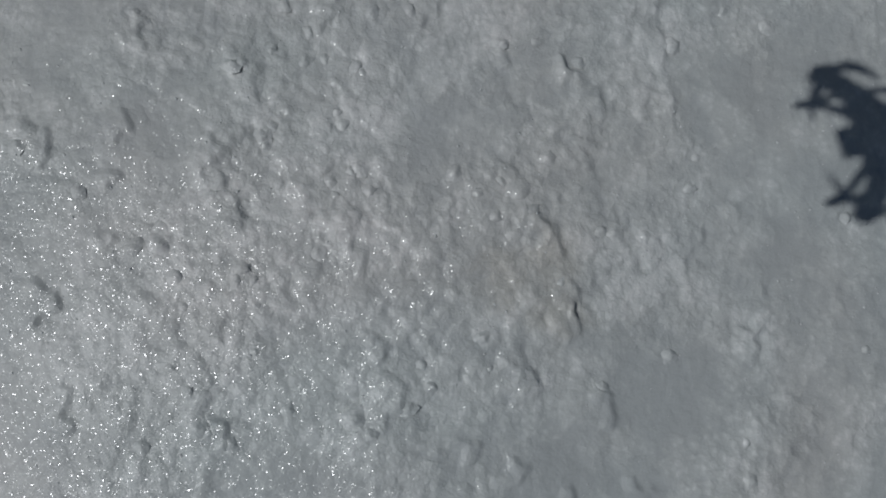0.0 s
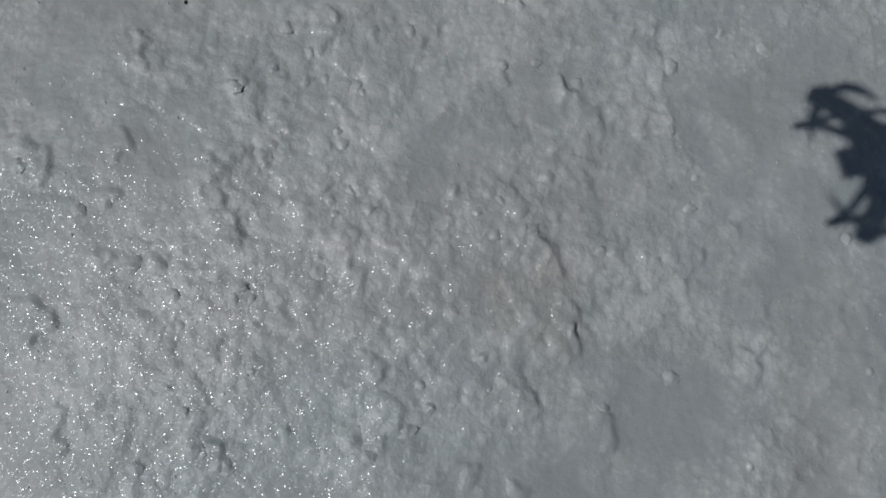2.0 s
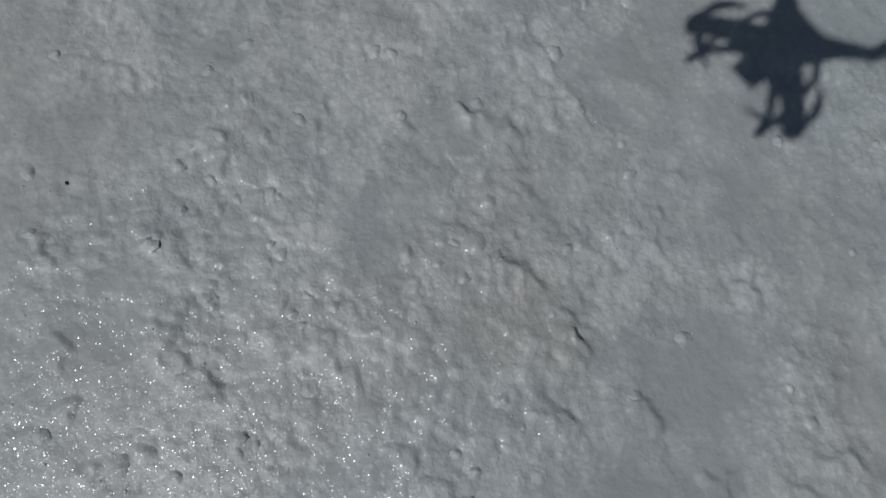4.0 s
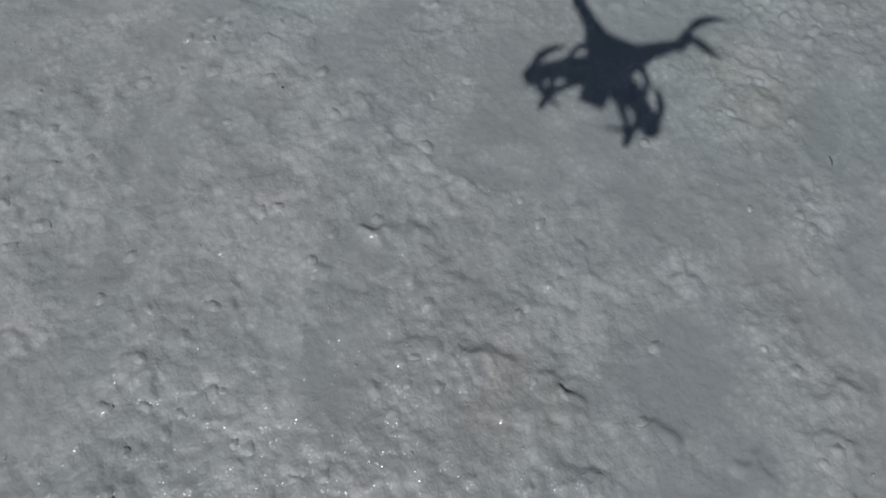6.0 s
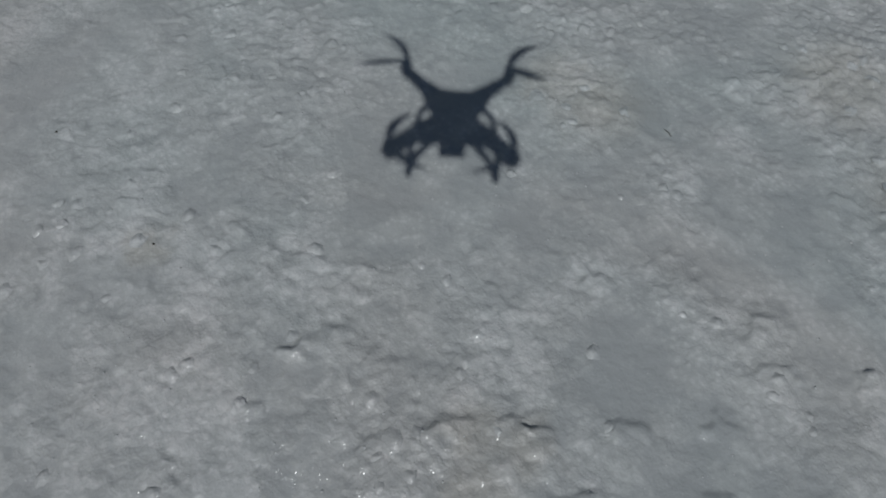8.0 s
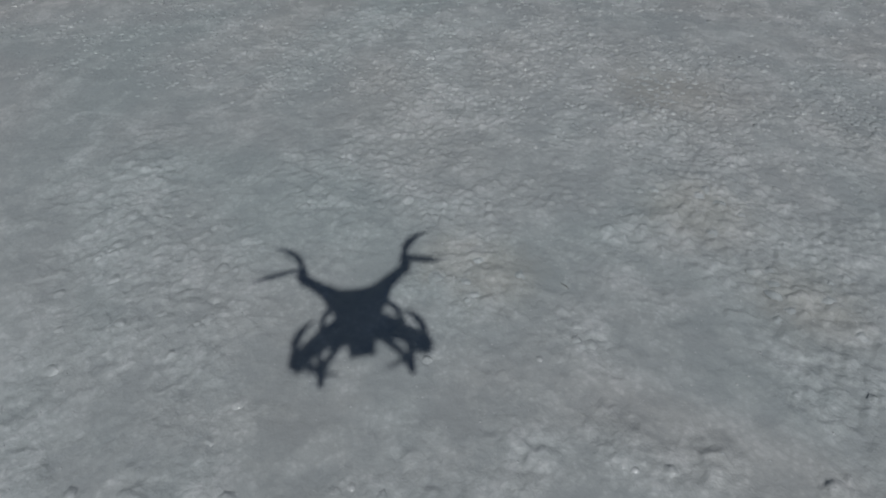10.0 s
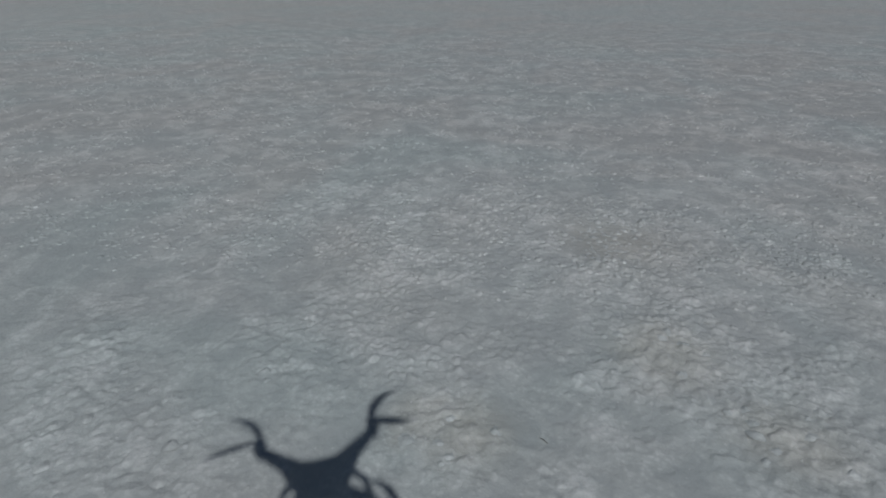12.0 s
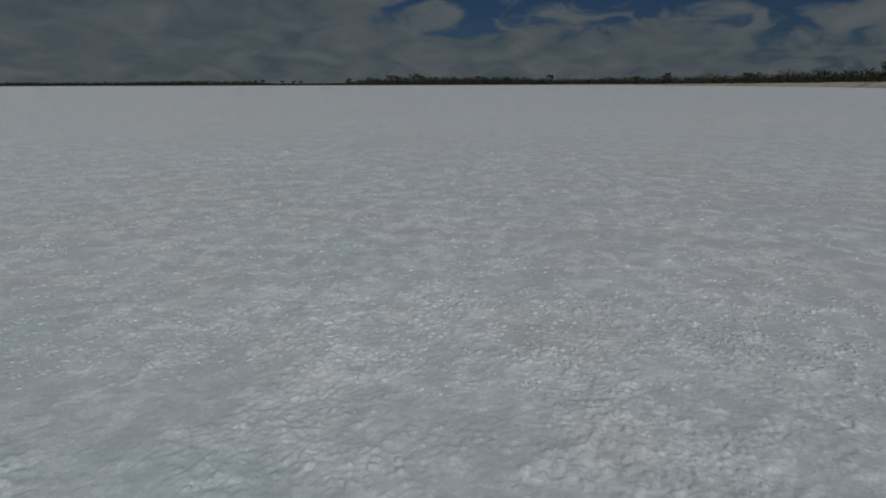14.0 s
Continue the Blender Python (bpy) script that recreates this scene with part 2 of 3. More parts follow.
SALT = salt_material("salt_crust", True)
NODULE = salt_material("salt_nodule", False)
CRYSTAL = bpy.data.materials.new("salt_crystal")
CRYSTAL.use_nodes = True
crystal_shader = CRYSTAL.node_tree.nodes["Principled BSDF"]
wire(CRYSTAL.node_tree, crystal_shader, Base_Color=(0.72, 0.73, 0.73, 1), Roughness=0.12, IOR=1.54)
SAND = plain_material("shore_sand", (0.42, 0.37, 0.29), 0.9, 0.6, 0.2)
SCRUBLAND = plain_material("dry_scrubland", (0.09, 0.08, 0.05), 0.95, 0.15, 0.35)
HILLS = plain_material("far_hills", (0.10, 0.115, 0.10), 0.95, 0.02, 0.3)
BARK = plain_material("gum_bark", (0.16, 0.13, 0.10), 0.9, 3.0, 0.3)
LEAVES = leaf_material("gum_leaves", (0.045, 0.055, 0.030), 0.4)
SCRUB_LEAVES = leaf_material("scrub_leaves", (0.045, 0.047, 0.028), 0.45)
SHELL = plain_material("white_plastic", (0.75, 0.75, 0.75), 0.35, 60.0, 0.05)
DARK_PLASTIC = plain_material("dark_plastic", (0.03, 0.03, 0.032), 0.45, 60.0, 0.2)
METAL = plain_material("brushed_metal", (0.55, 0.56, 0.58), 0.35, 200.0, 0.1, 1.0)
GLASS = plain_material("lens_glass", (0.01, 0.01, 0.015), 0.05, 20.0, 0.1)
SEED = plain_material("dark_seed", (0.035, 0.025, 0.012), 0.6, 300.0, 0.4)


# ---- noise on arrays ----
def mixed_hash(i, j, seed):
    h = (i.astype(np.int64) * 374761393 + j.astype(np.int64) * 668265263 + seed * 974634221) & 0xFFFFFFFF
    h = ((h ^ (h >> 13)) * 1274126177) & 0xFFFFFFFF
    h = ((h ^ (h >> 16)) * 2246822519) & 0xFFFFFFFF
    return (h ^ (h >> 15)).astype(np.float64) / 4294967295.0


def gradient_noise(x, y, seed):
    i, j = np.floor(x), np.floor(y)
    u, v = x - i, y - j
    su, sv = u * u * u * (u * (u * 6 - 15) + 10), v * v * v * (v * (v * 6 - 15) + 10)
    total = 0
    for di in (0, 1):
        for dj in (0, 1):
            turn = mixed_hash(i + di, j + dj, seed) * 2 * math.pi
            dot = np.cos(turn) * (u - di) + np.sin(turn) * (v - dj)
            total = total + dot * (su if di else 1 - su) * (sv if dj else 1 - sv)
    return total * 1.45


def clumps(x, y, cell, seed):
    """Rounded nodules of random size, one to a cell: 0 between them, up to 1 on top."""
    x, y = x / cell, y / cell
    i, j = np.floor(x), np.floor(y)
    best = np.zeros(np.broadcast(x, y).shape)
    for di in (-1, 0, 1):
        for dj in (-1, 0, 1):
            a, b = i + di, j + dj
            cx, cy = a + mixed_hash(a, b, seed), b + mixed_hash(a, b, seed + 1)
            size = 0.35 + 0.55 * mixed_hash(a, b, seed + 2)
            d2 = ((x - cx) ** 2 + (y - cy) ** 2) / size ** 2
            best = np.maximum(best, np.sqrt(np.maximum(0.0, 1 - d2)) * size)
    return best


def knobs(x, y, cell, seed, share):
    """Single rounded knobs with bare ground between them: only a share of the cells holds one."""
    x, y = x / cell, y / cell
    i, j = np.floor(x), np.floor(y)
    best = np.zeros(np.broadcast(x, y).shape)
    for di in (-1, 0, 1):
        for dj in (-1, 0, 1):
            a, b = i + di, j + dj
            cx, cy = a + mixed_hash(a, b, seed), b + mixed_hash(a, b, seed + 1)
            pick = mixed_hash(a, b, seed + 2)
            size = 0.26 + 0.44 * pick / share
            d2 = ((x - cx) ** 2 + (y - cy) ** 2) / size ** 2
            best = np.maximum(best, np.where(pick < share, np.clip(1 - d2, 0, 1) ** 1.4 * size, 0.0))
    return best


def smooth(a, b, v):
    t = np.clip((v - a) / (b - a), 0, 1)
    return t * t * (3 - 2 * t)


# ---- the salt crust ----
# lips of broken crust: the shaded side of each lump
LIPS_NEAR = [(-0.06, -0.36), (0.11, -0.54), (0.18, -0.67), (0.23, -0.54), (0.24, -0.30), (0.34, -0.51), (0.30, -0.04),
             (0.23, -0.07), (0.01, 0.35), (0.17, 0.30), (0.34, 0.39), (-0.40, -0.36), (-0.21, -0.20), (0.45, 0.03),
             (0.32, 0.74), (-0.15, 0.30), (0.16, -0.73), (0.13, -0.36), (-0.07, -0.55), (0.53, 0.08), (0.61, 0.23),
             (0.64, 0.33), (0.65, 0.57), (0.49, 0.48), (0.46, 0.32), (0.66, -0.23), (0.66, -0.52), (0.47, -0.61)]
LIPS_AHEAD = [(-0.68, 0.40), (-0.11, 0.37), (-0.15, 0.31), (-0.17, 0.16), (0.70, 0.72), (0.89, 0.81), (0.98, 0.77),
              (0.66, 0.81), (0.68, 0.43), (0.28, 0.38), (0.34, 0.38), (0.19, 0.33), (-0.42, 0.45), (-0.11, 0.53),
              (0.92, 1.33), (0.64, 1.59), (1.20, 1.21), (0.91, 1.31), (1.11, 1.04), (0.66, 0.79), (0.88, 0.79),
              (0.76, 1.21)]
# smooth glazed flats: x, y, radius
FLATS = [(0.47, 0.64, 0.17), (0.80, 0.82, 0.10), (0.17, -0.45, 0.10), (0.01, 0.05, 0.08), (0.38, 0.83, 0.12),
         (0.60, 0.85, 0.12), (-0.19, 0.53, 0.08), (-0.27, 0.15, 0.08), (0.18, 0.76, 0.14), (0.43, 0.58, 0.10),
         (0.96, 0.86, 0.12), (0.38, 2.28, 0.22), (0.24, 1.30, 0.14), (-1.27, 1.81, 0.30), (2.38, 4.75, 0.90),
         (2.80, 4.00, 0.50), (2.80, 7.10, 1.00), (-3.60, 8.00, 0.70), (7.00, 12.40, 1.60), (-0.66, 1.86, 0.22),
         (0.55, 1.58, 0.10), (0.13, 0.91, 0.20)]
# crumbly white crust: x, y, radius
CRUSTS = [(0.46, 0.81, 0.06), (-0.08, 0.10, 0.06), (-0.16, 0.38, 0.10), (0.40, 1.06, 0.08), (-0.12, -0.15, 0.10),
          (0.63, 0.78, 0.08), (0.67, 0.77, 0.10), (0.09, 1.22, 0.12), (-0.68, 0.37, 0.12), (0.70, 1.66, 0.14),
          (0.95, 1.31, 0.16), (0.65, 2.09, 0.18), (0.24, 1.17, 0.06), (-0.22, 1.95, 0.12), (1.03, 0.96, 0.20),
          (0.35, -0.34, 0.08), (0.95, 0.23, 0.15), (0.25, 0.18, 0.12)]
# ochre stains: x, y, radius
STAINS = [(0.33, 0.33, 0.06), (0.24, 0.31, 0.06), (0.29, 0.23, 0.06), (-0.56, 0.32, 0.05), (0.16, 1.18, 0.12),
          (0.03, 1.21, 0.10), (0.70, 1.57, 0.15), (0.95, 1.28, 0.14), (0.64, 2.29, 0.20), (0.67, 1.60, 0.12)]


def crumb_mask(x, y):
    wx = x + 0.05 * gradient_noise(x * 9, y * 9, 61)
    wy = y + 0.05 * gradient_noise(x * 9, y * 9, 62)
    m = 0.60 + 0.75 * gradient_noise(wx * 2.2, wy * 2.2, 63) + 0.45 * gradient_noise(wx * 6.0, wy * 6.0, 64)
    for cx, cy, r in FLATS:
        m = m - 0.5 * np.exp(-((wx - cx) ** 2 + (wy - cy) ** 2) / (r * r))
    for cx, cy, r in CRUSTS:
        m = m + 0.7 * np.exp(-((wx - cx) ** 2 + (wy - cy) ** 2) / (r * r))
    return smooth(0.05, 0.95, m)


def crust_parts(x, y, step, crumb):
    """Height of the crust and how lumpy it is, leaving out what is too fine for the sheet's step."""
    def keep(size):
        return np.clip(size / step / 2.0 - 1.0, 0, 1)
    wx = x + 0.006 * gradient_noise(x * 30, y * 30, 11) * keep(0.03) + 0.002 * gradient_noise(x * 90, y * 90, 13) * keep(0.012)
    wy = y + 0.006 * gradient_noise(x * 30, y * 30, 12) * keep(0.03) + 0.002 * gradient_noise(x * 90, y * 90, 14) * keep(0.012)
    h = 0.007 * gradient_noise(x * 2.5, y * 2.5, 1) * keep(0.4) + 0.0028 * gradient_noise(x * 9, y * 9, 2) * keep(0.11)
    h = h + 0.03 * gradient_noise(x * 0.22, y * 0.22, 3) * keep(4.5) * smooth(3, 9, np.hypot(x, y))
    # cauliflower lumps: heads, florets and buds
    rough = 0.38 + 0.62 * crumb
    heads = clumps(wx, wy, 0.058, 20) * keep(0.05)
    florets = clumps(wx + 3, wy + 5, 0.027, 30) * keep(0.022)
    buds = clumps(wx + 7, wy + 1, 0.0135, 40) * keep(0.012)
    ahead = smooth(0.5, 1.5, y)
    knob = (0.7 * knobs(x + 0.3 * (wx - x) + 2, y + 0.3 * (wy - y) + 4, 0.037, 50, 0.55) * keep(0.03) + 0.7 * knobs(x + 6, y + 9, 0.023, 60, 0.6) * keep(0.018)) * (0.3 + 0.7 * crumb)
    lump = (0.42 - 0.2 * ahead) * heads + 0.36 * florets + 0.22 * buds + (0.45 + 0.45 * ahead) * knob
    h = h + rough * (0.0030 * (1 - 0.8 * ahead) * heads + 0.0036 * florets + 0.0018 * buds) + (0.0035 + 0.0085 * ahead) * knob
    # broken plates of crust with crisp edges
    ledge = gradient_noise(wx * 4.3 + 9, wy * 4.3, 5) + 0.40 * gradient_noise(wx * 15, wy * 15, 6) + 0.12 * gradient_noise(wx * 48, wy * 48, 8)
    plate = smooth(0.0, 0.07, ledge) * keep(0.05)
    h = h + 0.0030 * (0.2 + 0.8 * crumb) * plate
    h = h + 0.0007 * gradient_noise(x * 75, y * 75, 7) * keep(0.014)
    for n, (cx, cy) in enumerate(LIPS_NEAR + LIPS_AHEAD):
        r = 0.028 + 0.020 * ((n * 7) % 5) / 4
        ax, ay = cx - SHADE.x * r * 0.9, cy - SHADE.y * r * 0.9
        near = (np.abs(x - cx) < 0.14) & (np.abs(y - cy) < 0.14)
        bx = wx[near] + 0.024 * gradient_noise(x[near] * 26, y[near] * 26, 81)
        by = wy[near] + 0.024 * gradient_noise(x[near] * 26, y[near] * 26, 82)
        d = np.hypot(bx - ax, (by - ay) * (1.0 + 0.4 * ((n * 3) % 4) / 3)) / r
        h[near] += 0.0050 * smooth(1.12, 0.86, d) * smooth(-0.9, 0.5, ((bx - ax) * SHADE.x + (by - ay) * SHADE.y) / r)
    return h, (0.5 + 0.5 * crumb) * lump + 0.06 * plate * crumb


def crust_height(x, y, step, crumb):
    return crust_parts(x, y, step, crumb)[0]


def graded(lo, hi, step, near, far):
    """Lines across the ground: even from lo to hi, then wider and wider; near and far: (growth, reach) below lo and above hi."""
    def outward(stops):
        out, width, at = [], step, 0.0
        for grow, reach in stops:
            while at < reach:
                width *= grow
                at += width
                out.append(at)
        return np.array(out)
    return np.r_[lo - outward(near)[::-1], np.arange(lo, hi, step), hi + outward(far)]


LINES_X = graded(-1.0, 1.45, 0.0054, ((1.016, 4.0), (1.10, 3200)), ((1.016, 4.0), (1.10, 3200)))
LINES_Y = graded(-0.80, 2.6, 0.0054, ((1.15, 3200),), ((1.0085, 6.0), (1.09, 3200)))


def build_ground():
    xs, ys = LINES_X, LINES_Y
    step = np.maximum(*np.meshgrid(np.gradient(xs), np.gradient(ys)))
    x, y = np.meshgrid(xs, ys)
    crumb = crumb_mask(x, y)
    h, lump = crust_parts(x, y, step, crumb)
    stain = np.zeros_like(x)
    wob = 0.03 * gradient_noise(x * 22, y * 22, 71)
    for cx, cy, r in STAINS:
        stain = np.maximum(stain, np.exp(-(((x - cx + wob) ** 2 + (y - cy + wob) ** 2) / (r * r)) ** 1.5))
    me = bpy.data.meshes.new("ground")
    ny, nx = x.shape
    co = np.stack([x, y, h], -1).reshape(-1, 3).astype(np.float32)
    idx = np.arange(nx * ny).reshape(ny, nx)
    quads = np.stack([idx[:-1, :-1], idx[:-1, 1:], idx[1:, 1:], idx[1:, :-1]], -1).reshape(-1, 4).astype(np.int32)
    me.vertices.add(len(co))
    me.vertices.foreach_set("co", co.ravel())
    me.loops.add(quads.size)
    me.loops.foreach_set("vertex_index", quads.ravel())
    me.polygons.add(len(quads))
    me.polygons.foreach_set("loop_start", np.arange(0, quads.size, 4, dtype=np.int32))
    me.polygons.foreach_set("use_smooth", np.ones(len(quads), dtype=bool))
    me.update()
    for name, values in (("crumb", crumb), ("stain", stain), ("lump", lump)):
        me.attributes.new(name, "FLOAT", "POINT").data.foreach_set("value", values.ravel().astype(np.float32))
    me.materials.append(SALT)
    ob = new("ground", me)
    return tagged(ob, "white grey crusted salt flat with crumbly nodules and ochre stains", "salt flat", kind="structure")


def height_at(px, py):
    px, py = np.atleast_1d(np.asarray(px, float)), np.atleast_1d(np.asarray(py, float))
    step = np.maximum(np.interp(px, LINES_X, np.gradient(LINES_X)), np.interp(py, LINES_Y, np.gradient(LINES_Y)))
    return crust_height(px, py, step, crumb_mask(px, py))


def mesh_of(name, verts, faces, mat, shade=False):
    me = bpy.data.meshes.new(name)
    me.from_pydata([tuple(v) for v in verts], [], [tuple(f) for f in faces])
    me.materials.append(mat)
    if shade:
        me.polygons.foreach_set("use_smooth", [True] * len(me.polygons))
    me.update()
    return me


def part(name, bm, mat, parent, label="", shade=True):
    """Links a bmesh as one mesh object under a thing or part."""
    me = bpy.data.meshes.new(name)
    bm.normal_update()
    bm.to_mesh(me)
    bm.free()
    me.materials.append(mat)
    if shade:
        me.polygons.foreach_set("use_smooth", [True] * len(me.polygons))
    ob = new(name, me)
    ob.parent = parent
    return tagged(ob, label)


ground = build_ground()


# ---- far shore ----
def shore_distance(bearing):
    """Metres to the lake's edge, by degrees clockwise from straight ahead."""
    b = (bearing + 180) % 360 - 180
    return float(np.interp(b, [-180, -90, -42, -26, -19, -12, 0, 10, 16, 19, 22, 27, 33, 38, 60, 120, 180],
                           [1100, 1500, 1700, 1500, 1000, 720, 660, 600, 480, 420, 330, 240, 175, 130, 150, 600, 1100]))


def polar(bearing, r):
    return r * math.sin(radians(bearing)), r * math.cos(radians(bearing))


def bank_height(bearing):
    b = (bearing + 180) % 360 - 180
    return float(np.interp(b, [-60, -20, 10, 18, 27, 38, 70, 120], [0.5, 0.6, 0.8, 1.0, 1.2, 1.45, 1.4, 0.6]))


def ring(name, profile, mat, seed):
    """A strip of land right round the lake: profile gives (metres behind the edge, height as a share of the bank, metres on top)."""
    verts, faces = [], []
    count, n = 720, len(profile)
    for k in range(count):
        b = k * 0.5
        for q, (off, share, extra) in enumerate(profile):
            ragged = 3.0 * noise.noise((b * 0.8, q * 3.1, seed)) + 1.2 * noise.noise((b * 3.1, q, seed + 5))
            r = shore_distance(b) + off + ragged * (1 if q else 0.6)
            px, py = polar(b, r)
            verts.append((px, py, share * bank_height(b) + extra + (0.15 * noise.noise((b * 2, off * 0.1, seed)) if q else 0)))
    for k in range(count):
        for q in range(n - 1):
            a, c = k * n + q, ((k + 1) % count) * n + q
            faces.append((a, c, c + 1, a + 1))
    return new(name, mesh_of(name, verts, faces, mat, True))


tagged(ring("shore_bank", [(0, 0, -0.25), (4, 0.3, 0), (11, 0.8, 0), (16, 1.0, 0), (22, 1.0, -0.6)], SAND, 2.0),
       "low pale sandy bank along the lake edge", "shore", kind="structure")
tagged(ring("shore_land", [(15, 0.6, -0.5), (18, 1.0, 0.1), (60, 1.0, 0.6), (200, 1.0, 2.0), (700, 1.0, 4.0), (1400, 1.0, 5.0)], SCRUBLAND, 7.0),
       "dry brown scrubland behind the salt lake shore", "land", kind="structure")


def build_hills():
    verts, faces = [], []
    for k in range(181):
        b = -90 + k
        top = 9 + 5 * noise.noise((b * 0.12, 2, 4)) + 3 * noise.noise((b * 0.5, 8, 4))
        for r, z in ((2700, -1), (2760, max(2, top) * 0.8), (2900, max(3, top)), (3100, -1)):
            px, py = polar(b, r)
            verts.append((px, py, z))
    for k in range(180):
        for q in range(3):
            a = k * 4 + q
            faces.append((a, a + 4, a + 5, a + 1))
    return tagged(new("backdrop_hills", mesh_of("hills", verts, faces, HILLS, True)), "low hazy grey green hills beyond the lake", "hills", kind="structure")


build_hills()


# ---- trees along the shore ----
def tube(verts, faces, a, b, ra, rb, sides=6):
    a, b = Vector(a), Vector(b)
    q = (b - a).to_track_quat("Z", "Y")
    base = len(verts)
    for centre, r in ((a, ra), (b, rb)):
        for k in range(sides):
            t = 2 * math.pi * k / sides
            verts.append(centre + q @ Vector((r * math.cos(t), r * math.sin(t), 0)))
    for k in range(sides):
        m = (k + 1) % sides
        faces.append((base + k, base + m, base + sides + m, base + sides + k))


def leaf_cloud(verts, faces, centre, size, count, leaf, rng):
    """Leaves thrown round a centre, denser inside."""
    for _ in range(count):
        d = Vector((rng.gauss(0, 1), rng.gauss(0, 1), rng.gauss(0, 1)))
        d = d.normalized() * rng.random() ** 0.45
        p = Vector(centre) + Vector((d.x * size[0], d.y * size[1], d.z * size[2]))
        u = Vector((rng.gauss(0, 1), rng.gauss(0, 1), rng.gauss(0, 0.7))).normalized() * leaf * rng.uniform(0.6, 1.3)
        w = u.cross(Vector((rng.gauss(0, 1), rng.gauss(0, 1), rng.gauss(0, 1)))).normalized() * leaf * rng.uniform(0.4, 0.8)
        n = len(verts)
        verts += [p - u, p - w * 0.9, p + u, p + w]
        faces.append((n, n + 1, n + 2, n + 3))


def build_tree(height, width, seed, bare=False):
    """A gum tree: forked tapered trunk and a ragged crown of leaf clumps."""
    rng = random.Random(seed)
    top = tagged(new("dead_tree" if bare else "tree"),
                 "bare grey leafless tree standing in shoreline scrub" if bare else "dark green gum tree on the far lake shore", "tree", "lakeside trees")
    wood, wf, leaf, lf = [], [], [], []
    fork = Vector((rng.uniform(-0.3, 0.3), rng.uniform(-0.3, 0.3), height * (0.25 if bare else 0.38)))
    tube(wood, wf, (0, 0, -0.4), fork, height * 0.035, height * 0.026)
    for k in range(9 if bare else 7):
        t = 2 * math.pi * (k + rng.random() * 0.6) / 7
        reach = width * 0.5 * rng.uniform(0.35, 0.9)
        tip = Vector((reach * math.cos(t), reach * math.sin(t), height * rng.uniform(0.62, 0.93)))
        mid = fork.lerp(tip, 0.5) + Vector((0, 0, -0.04 * height))
        tube(wood, wf, fork, mid, height * 0.018, height * 0.012, 5)
        tube(wood, wf, mid, tip, height * 0.012, height * 0.005, 5)
        for _ in range(5 if bare else 2):
            end = tip + Vector((rng.gauss(0, 0.12), rng.gauss(0, 0.12), rng.uniform(-0.05, 0.14))) * height
            tube(wood, wf, mid.lerp(tip, rng.uniform(0.2, 1)), end, height * 0.006, height * 0.002, 4)
        if not bare:
            s = width * rng.uniform(0.16, 0.27)
            leaf_cloud(leaf, lf, tip, (s, s, s * 0.75), 130, 0.035 * height, rng)
    trunk = new("trunk", mesh_of("trunk", wood, wf, BARK, True))
    trunk.parent = top
    if bare:
        leaf_cloud(leaf, lf, (0, 0, height * 0.6), (width * 0.4, width * 0.4, height * 0.3), 60, 0.02 * height, rng)
    crown = new("crown", mesh_of("crown", leaf, lf, SCRUB_LEAVES if bare else LEAVES))
    crown.parent = top
    return top


def plant(models, spots):
    """Puts trees by bearing, metres behind the edge and height."""
    used = set()
    for n, (bearing, behind, height) in enumerate(spots):
        r = shore_distance(bearing) + behind
        px, py = polar(bearing, r)
        model, base = models[n % len(models)]
        z = bank_height(bearing) + 0.1
        m = pose(px, py, z, 0, 0, (n * 73) % 360)
        s = height / base
        ob = model if n % len(models) not in used and n < len(models) else copy_thing(model, m)
        used.add(n % len(models))
        ob.matrix_basis = m @ Matrix.Diagonal((s, s, s, 1))


GUMS = [(build_tree(10, 9, 3), 10), (build_tree(9, 11, 4), 9), (build_tree(11, 9, 5), 11), (build_tree(7, 8, 6), 7), (build_tree(9, 7, 8), 9)]
plant(GUMS, [(-11.9, 25, 8.5), (-7.7, 30, 13.0), (-7.0, 34, 11.0), (-5.2, 28, 13.5), (-4.6, 40, 11.5), (-9.9, 32, 9.5), (-9.2, 38, 9.0), (-6.2, 45, 9.5),
             (-3.2, 30, 10.0), (8.4, 22, 10.5), (19.2, 24, 7.6), (14.2, 40, 6.5), (16.6, 30, 6.4), (36.1, 20, 4.6), (-20.2, 30, 10.5), (-20.9, 26, 9.0),
             (-18.4, 30, 8.0), (-17.3, 26, 7.6), (-16.6, 28, 7.0), (1.2, 40, 10.5), (4.0, 35, 9.0), (31.5, 24, 3.8), (26.0, 25, 4.6), (38.8, 22, 3.6)])
DEAD = [(build_tree(8, 7, 21, True), 8), (build_tree(7, 8, 22, True), 7)]
plant(DEAD, [(22.8, 20, 7.0), (28.7, 20, 5.8), (33.2, 19, 4.6), (25.4, 22, 5.0), (12.4, 22, 8.5), (29.4, 24, 5.2), (34.6, 22, 3.8)])


